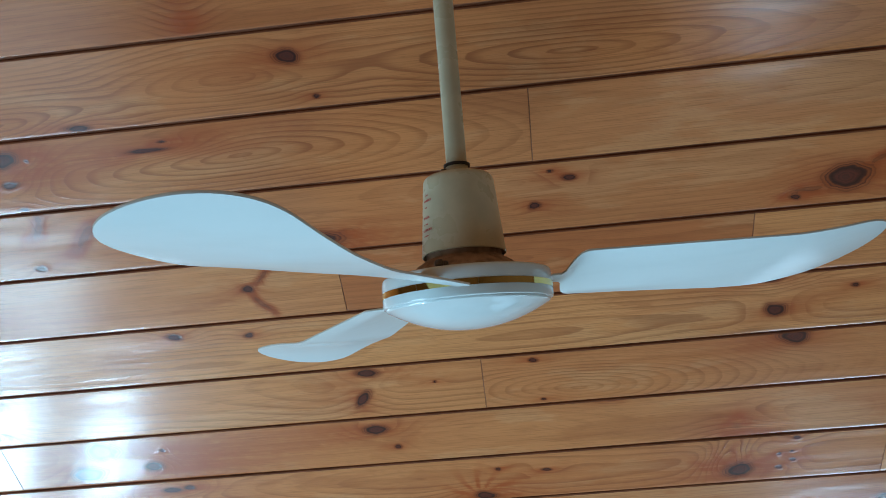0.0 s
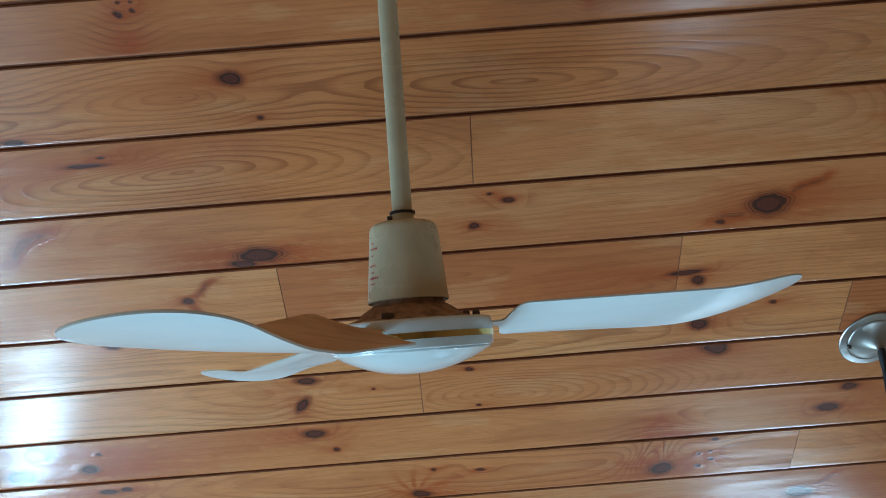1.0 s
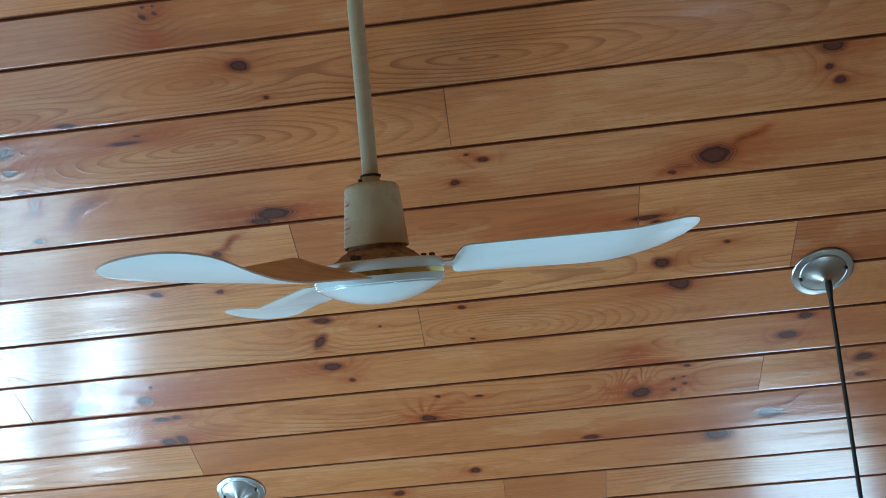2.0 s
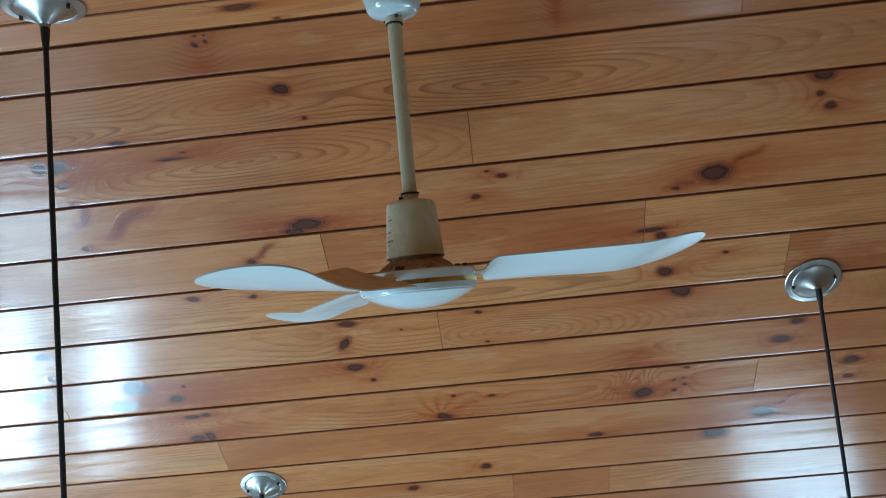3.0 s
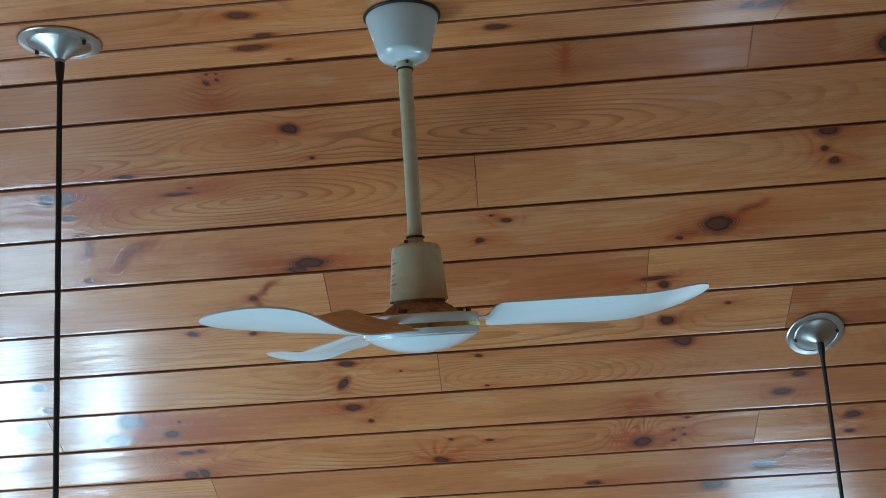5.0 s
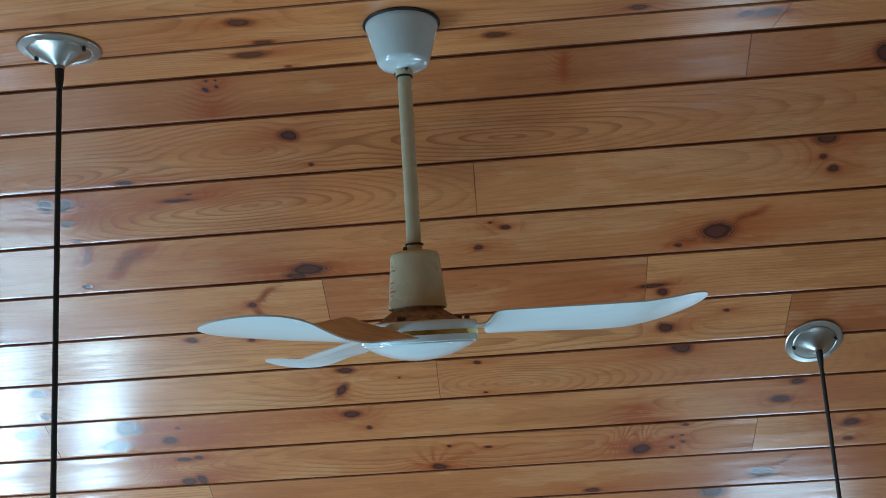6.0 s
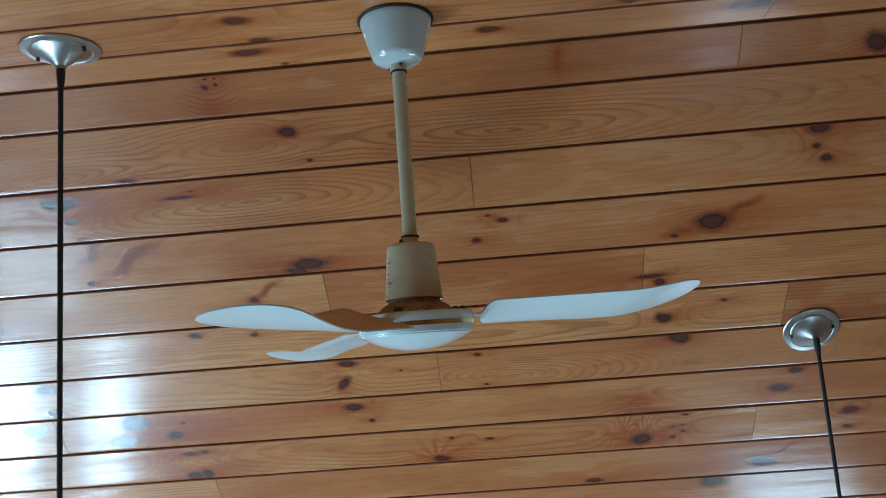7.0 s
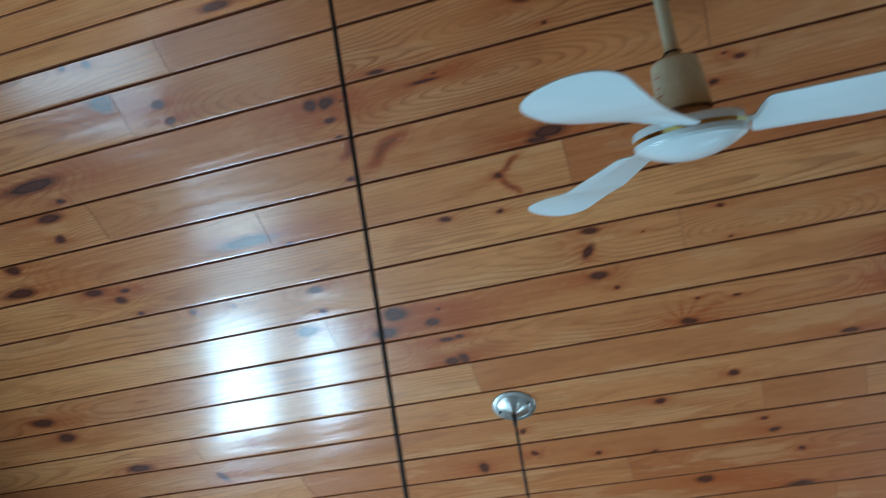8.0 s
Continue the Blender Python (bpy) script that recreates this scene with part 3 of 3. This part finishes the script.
def blade_mesh(root_pitch, tip_pitch, curl, droop):
    """One pitched, twisted sheet-metal blade along +x, thin, with a rounded tip turned up."""
    r0, r1, m = 0.084, 0.470, 16
    radii = [r0 + (0.110 - r0) * i / 4 for i in range(4)] + [0.107 + 0.022 * (i / 14) ** 1.8 for i in range(1, 15)] + [0.129 + 0.277 * i / 24 for i in range(1, 25)]
    radii = sorted(set(radii)) + [0.406 + 0.064 * math.sin(i / 18 * math.pi / 2) for i in range(1, 19)]
    n = len(radii) - 1
    bm = bmesh.new()
    dust = bm.verts.layers.float.new("dust")

    def half_width(r):
        if r < 0.107:
            return 0.011
        w = 0.057 + 0.016 * min(1.0, (r - 0.107) / 0.26)
        root = min(1.0, (r - 0.107) / 0.020)
        w = 0.011 + (w - 0.011) * math.sqrt(max(0.0, 1 - (1 - root) ** 2))
        tip = max(0.0, (r - (r1 - 0.064)) / 0.064)
        return w * math.sqrt(max(0.0, 1 - tip ** 2.5)) + 0.0005

    layers = []
    for side in (1, -1):
        grid = []
        for i in range(n + 1):
            r = radii[i]
            hw = half_width(r)
            pitch = math.tan(radians(root_pitch + (tip_pitch - root_pitch) * (r - r0) / (r1 - r0)))
            row = []
            for j in range(m + 1):
                c = hw * (2 * j / m - 1)
                lip = 0.30 * max(0.0, c - 0.040) * max(0.0, 1 - (r - r0) / 0.22)      # the lower edge is pressed flatter near the root
                z = -c * pitch * min(1.0, 0.35 + (r - r0) / 0.05) + 0.5 * c * c + lip + curl * max(0.0, r - 0.34) ** 1.6 - droop * min(1.0, (r - r0) / 0.2)
                v = bm.verts.new((r, c, z + side * 0.0011))
                v[dust] = 1.0 if side > 0 else 0.0
                row.append(v)
            grid.append(row)
        for i in range(n):
            for j in range(m):
                q = [grid[i][j], grid[i + 1][j], grid[i + 1][j + 1], grid[i][j + 1]]
                bm.faces.new(q if side > 0 else q[::-1])
        layers.append(grid)
    top, low = layers
    for i in range(n):
        bm.faces.new((low[i][0], low[i + 1][0], top[i + 1][0], top[i][0]))
        bm.faces.new((top[i][m], top[i + 1][m], low[i + 1][m], low[i][m]))
    for j in range(m):
        bm.faces.new((top[n][j], low[n][j], low[n][j + 1], top[n][j + 1]))
        bm.faces.new((top[0][j + 1], low[0][j + 1], low[0][j], top[0][j]))
    return bm


def ceiling_fan():
    fan = tagged(new("ceiling_fan"), "white three-bladed ceiling fan on a cream downrod, dusty on top", "ceiling fan")
    fan.location = FAN
    smooth(part("dark_ring", lathe([(0.0, 0.0), (0.0640, 0.0), (0.0652, -0.002), (0.0640, -0.004), (0.05, -0.004)]), BLACK, fan, "dark ring between the canopy and the boards"))
    smooth(part("canopy", lathe([(0.0590, -0.002), (0.0608, -0.003), (0.0612, -0.006), (0.0598, -0.012), (0.0440, -0.067), (0.0420, -0.0715), (0.0375, -0.0755), (0.0155, -0.0825), (0.0, -0.0825)], 72), GREY_ENAMEL, fan, "tapered grey-white enamel cup"))
    smooth(part("collar", lathe([(0.0125, -0.078), (0.0145, -0.0795), (0.0145, -0.0910), (0.0135, -0.0930), (0.0, -0.0930)]), CREAM, fan))
    for a in (-70, 160):
        bm = lathe([(0.0, 0.005), (0.0022, 0.005), (0.0026, 0.004), (0.0026, 0.0), (0.0, 0.0)], 16)
        bm.transform(pose(0, 0, 0, 0, 0, a) @ pose(0.0138, 0, -0.0860, 0, 90, 0))
        smooth(part("screw", bm, SCREW, fan))
    smooth(part("rubber_ring", lathe([(0.0110, -0.0928), (0.0140, -0.0934), (0.0140, -0.0956), (0.0110, -0.0962)]), BLACK, fan))
    smooth(part("downrod", lathe([(0.0, -0.090), (0.0117, -0.090), (0.0117, -0.379), (0.0, -0.379)], 48), CREAM, fan, "straight cream painted steel rod"))
    smooth(part("rubber_ring", lathe([(0.0110, -0.3755), (0.0150, -0.3762), (0.0150, -0.3788), (0.0110, -0.3795)]), BLACK, fan))
    smooth(part("neck", lathe([(0.0, -0.378), (0.0128, -0.378), (0.0130, -0.388), (0.0150, -0.392), (0.0, -0.392)]), CREAM, fan))
    bm = lathe([(0.0, 0.004), (0.0024, 0.004), (0.0028, 0.003), (0.0028, -0.012), (0.0, -0.012)], 16)
    bm.transform(pose(0, 0, 0, 0, 0, 195) @ pose(0.0145, 0, -0.3835, 0, 90, 0))
    smooth(part("bolt", bm, SCREW, fan))
    housing = [(0.010, -0.3895), (0.0300, -0.3905), *arc(0.0315, -0.3985, 0.008, 90, 10, 6), (0.0400, -0.404), (0.0458, -0.474), (0.0466, -0.4800), (0.0456, -0.4810), (0.0446, -0.4770), (0.0405, -0.448), (0.0, -0.448)]
    motor = smooth(part("motor_housing", lathe(housing, 72), CREAM, fan, "aged cream bell-shaped motor cover"))
    # faded red lettering that cannot be read any more: plain bars
    for k, (a0, a1, h) in enumerate(((196, 206, 0.017), (194, 214, 0.024), (197, 204, 0.031), (193, 210, 0.043), (195, 206, 0.050), (192, 216, 0.057), (196, 208, 0.063))):
        bm = bmesh.new()
        z = -0.3985 - h
        rad = 0.0400 + 0.0058 * (h - 0.0055) / 0.070 + 0.0006
        for i in range(6):
            p, q = radians(a0 + 12 + (a1 - a0) * i / 6), radians(a0 + 12 + (a1 - a0) * (i + 0.8) / 6)
            bm.faces.new([bm.verts.new((rad * math.cos(t), rad * math.sin(t), zz)) for t, zz in ((p, z), (q, z), (q, z + 0.0014 + 0.001 * (k % 2)), (p, z + 0.0014 + 0.001 * (k % 2)))])
        part("print_bar", bm, RED_INK, motor, "faded red printing")
    smooth(part("rotor", lathe([(0.0, -0.460), (0.040, -0.460), (0.041, -0.484), (0.052, -0.491), (0.060, -0.498), (0.078, -0.5035), (0.0, -0.5035)], 64, SAG), DUSTY, fan, "dusty copper-brown rotor plate"))
    hub = smooth(part("hub", lathe([(0.030, -0.5025), (0.0850, -0.5030), *arc(0.0885, -0.5065, 0.0035, 90, 0, 4), (0.0925, -0.5110), (0.0925, -0.5325), (0.0918, -0.5345), (0.0890, -0.5355), (0.05, -0.5355)], 96, SAG), ENAMEL, fan, "white enamel hub ring"))
    for k in range(9):
        bm = bmesh.new()
        for i in range(8):
            t0, t1 = (radians(40 * k + 39.9 * f / 8) for f in (i, i + 1))
            bm.faces.new([bm.verts.new((0.0931 * math.cos(t), 0.0931 * math.sin(t), z)) for t, z in ((t0, -0.5250), (t1, -0.5250), (t1, -0.5185), (t0, -0.5185))])
        bmesh.ops.remove_doubles(bm, verts=bm.verts, dist=1e-6)
        bm.transform(SAG)
        smooth(part("brass_band", bm, GOLD, hub, "polished brass trim strip"))
    dome = [(0.0890, -0.5340), (0.0893, -0.5365), (0.0880, -0.5380)] + [(0.0865 * (1 - f), -0.5385 - 0.0235 * (1 - (1 - f) ** 2.1)) for f in (i / 10 for i in range(11))]
    dome[-1] = (0.0, dome[-1][1])
    smooth(part("dome", lathe(dome, 96, SAG), ENAMEL, fan, "glossy white shallow dome cap"), 60)
    for k in range(3):
        bm = blade_mesh(*((17, 11, 0.55, 0.001), (15, -9, -0.30, 0.034), (23, -3, 0.62, 0.015))[k])
        bm.transform(SAG @ pose(0, 0, -0.5120, 0, 0, FAN_TURN + 120 * k))
        smooth(part("blade", bm, BLADE, fan, "white enamel blade, brown dust on its upper side"), 50)
        for dr in (0.066, 0.078):
            bm = lathe([(0.0, 0.006), (0.0035, 0.006), (0.0045, 0.004), (0.0045, 0.0), (0.0, 0.0)], 12)
            bm.transform(SAG @ pose(0, 0, 0, 0, 0, FAN_TURN + 120 * k) @ pose(dr, 0.006, -0.5010))
            smooth(part("blade_screw", bm, SCREW, fan))
    return fan


ceiling_fan()


# ---- pendant lights ----
def pendant(x, y, z, tilt, length, label):
    """A nickel canopy on the boards and a black cord that hangs plumb from it. tilt: the slope's angle."""
    top = tagged(new("pendant_light"), label, "pendant light", "pendant cords under the boards")
    top.location = (x, y, z)
    turn = pose(0, 0, 0, -tilt, 0, 0) @ Matrix.Scale(0.93, 4)      # canopy built hanging down -z, then leant to its ceiling
    plate = [(0.0, 0.001), (0.0690, 0.001), (0.0705, -0.0015), (0.0705, -0.0035), (0.0690, -0.0050), (0.0665, -0.0056), (0.0555, -0.0068), (0.0545, -0.0060), (0.0530, -0.0060), (0.0520, -0.0072)]
    bell = [(0.0520 - 0.0425 * f, -0.0072 - 0.0275 * (0.55 * f + 0.45 * f ** 2.2)) for f in (i / 12 for i in range(1, 13))]
    nub = [(0.0095, -0.0362), (0.0095, -0.0385), (0.0085, -0.0405), (0.0, -0.0410)]
    bm = lathe(plate + bell + nub, 72)
    bm.transform(turn)
    smooth(part("canopy", bm, NICKEL, top, "brushed nickel ceiling canopy"), 30)
    for side in (-1, 1):
        bm = lathe([(0.0, -0.004), (0.0032, -0.004), (0.0036, -0.0095), (0.0036, -0.0125), (0.0028, -0.0140), (0.0, -0.0143)], 14)
        bm.transform(turn @ pose(side * 0.050, -0.012 * side, -0.001))
        smooth(part("screw", bm, SCREW, top))
    exit_at = turn @ Vector((0, 0, -0.0405))
    bm = lathe([(0.0, 0.004), (0.0068, 0.003), (0.0074, -0.003), (0.0070, -0.016), (0.0052, -0.034), (0.0, -0.034)], 20)
    bm.transform(Matrix.Translation(exit_at))
    smooth(part("strain_relief", bm, BLACK, top))
    bm = lathe([(0.0, -0.02), (0.0043, -0.02)] + [(0.0043 + 0.00012 * (i % 2), -0.03 - (length - 0.03) * i / 60) for i in range(61)] + [(0.0, -length)], 14)
    bm.transform(Matrix.Translation(exit_at))
    smooth(part("cord", bm, CORD, top, "straight black cord"))
    return top


def on_slope(x, v):
    return SLOPE_FRAME @ Vector((x, v, 0.0))


pendant(-0.573, -0.172, TOP, 0.0, 1.9, "brushed nickel pendant canopy on level boards with black cord")
pendant(*on_slope(0.878, 0.774), 45.3, 1.9, "brushed nickel pendant canopy on sloping boards beside a board joint")
pendant(*on_slope(-0.587, 1.365), 45.3, 1.6, "brushed nickel pendant canopy low on the sloping boards")
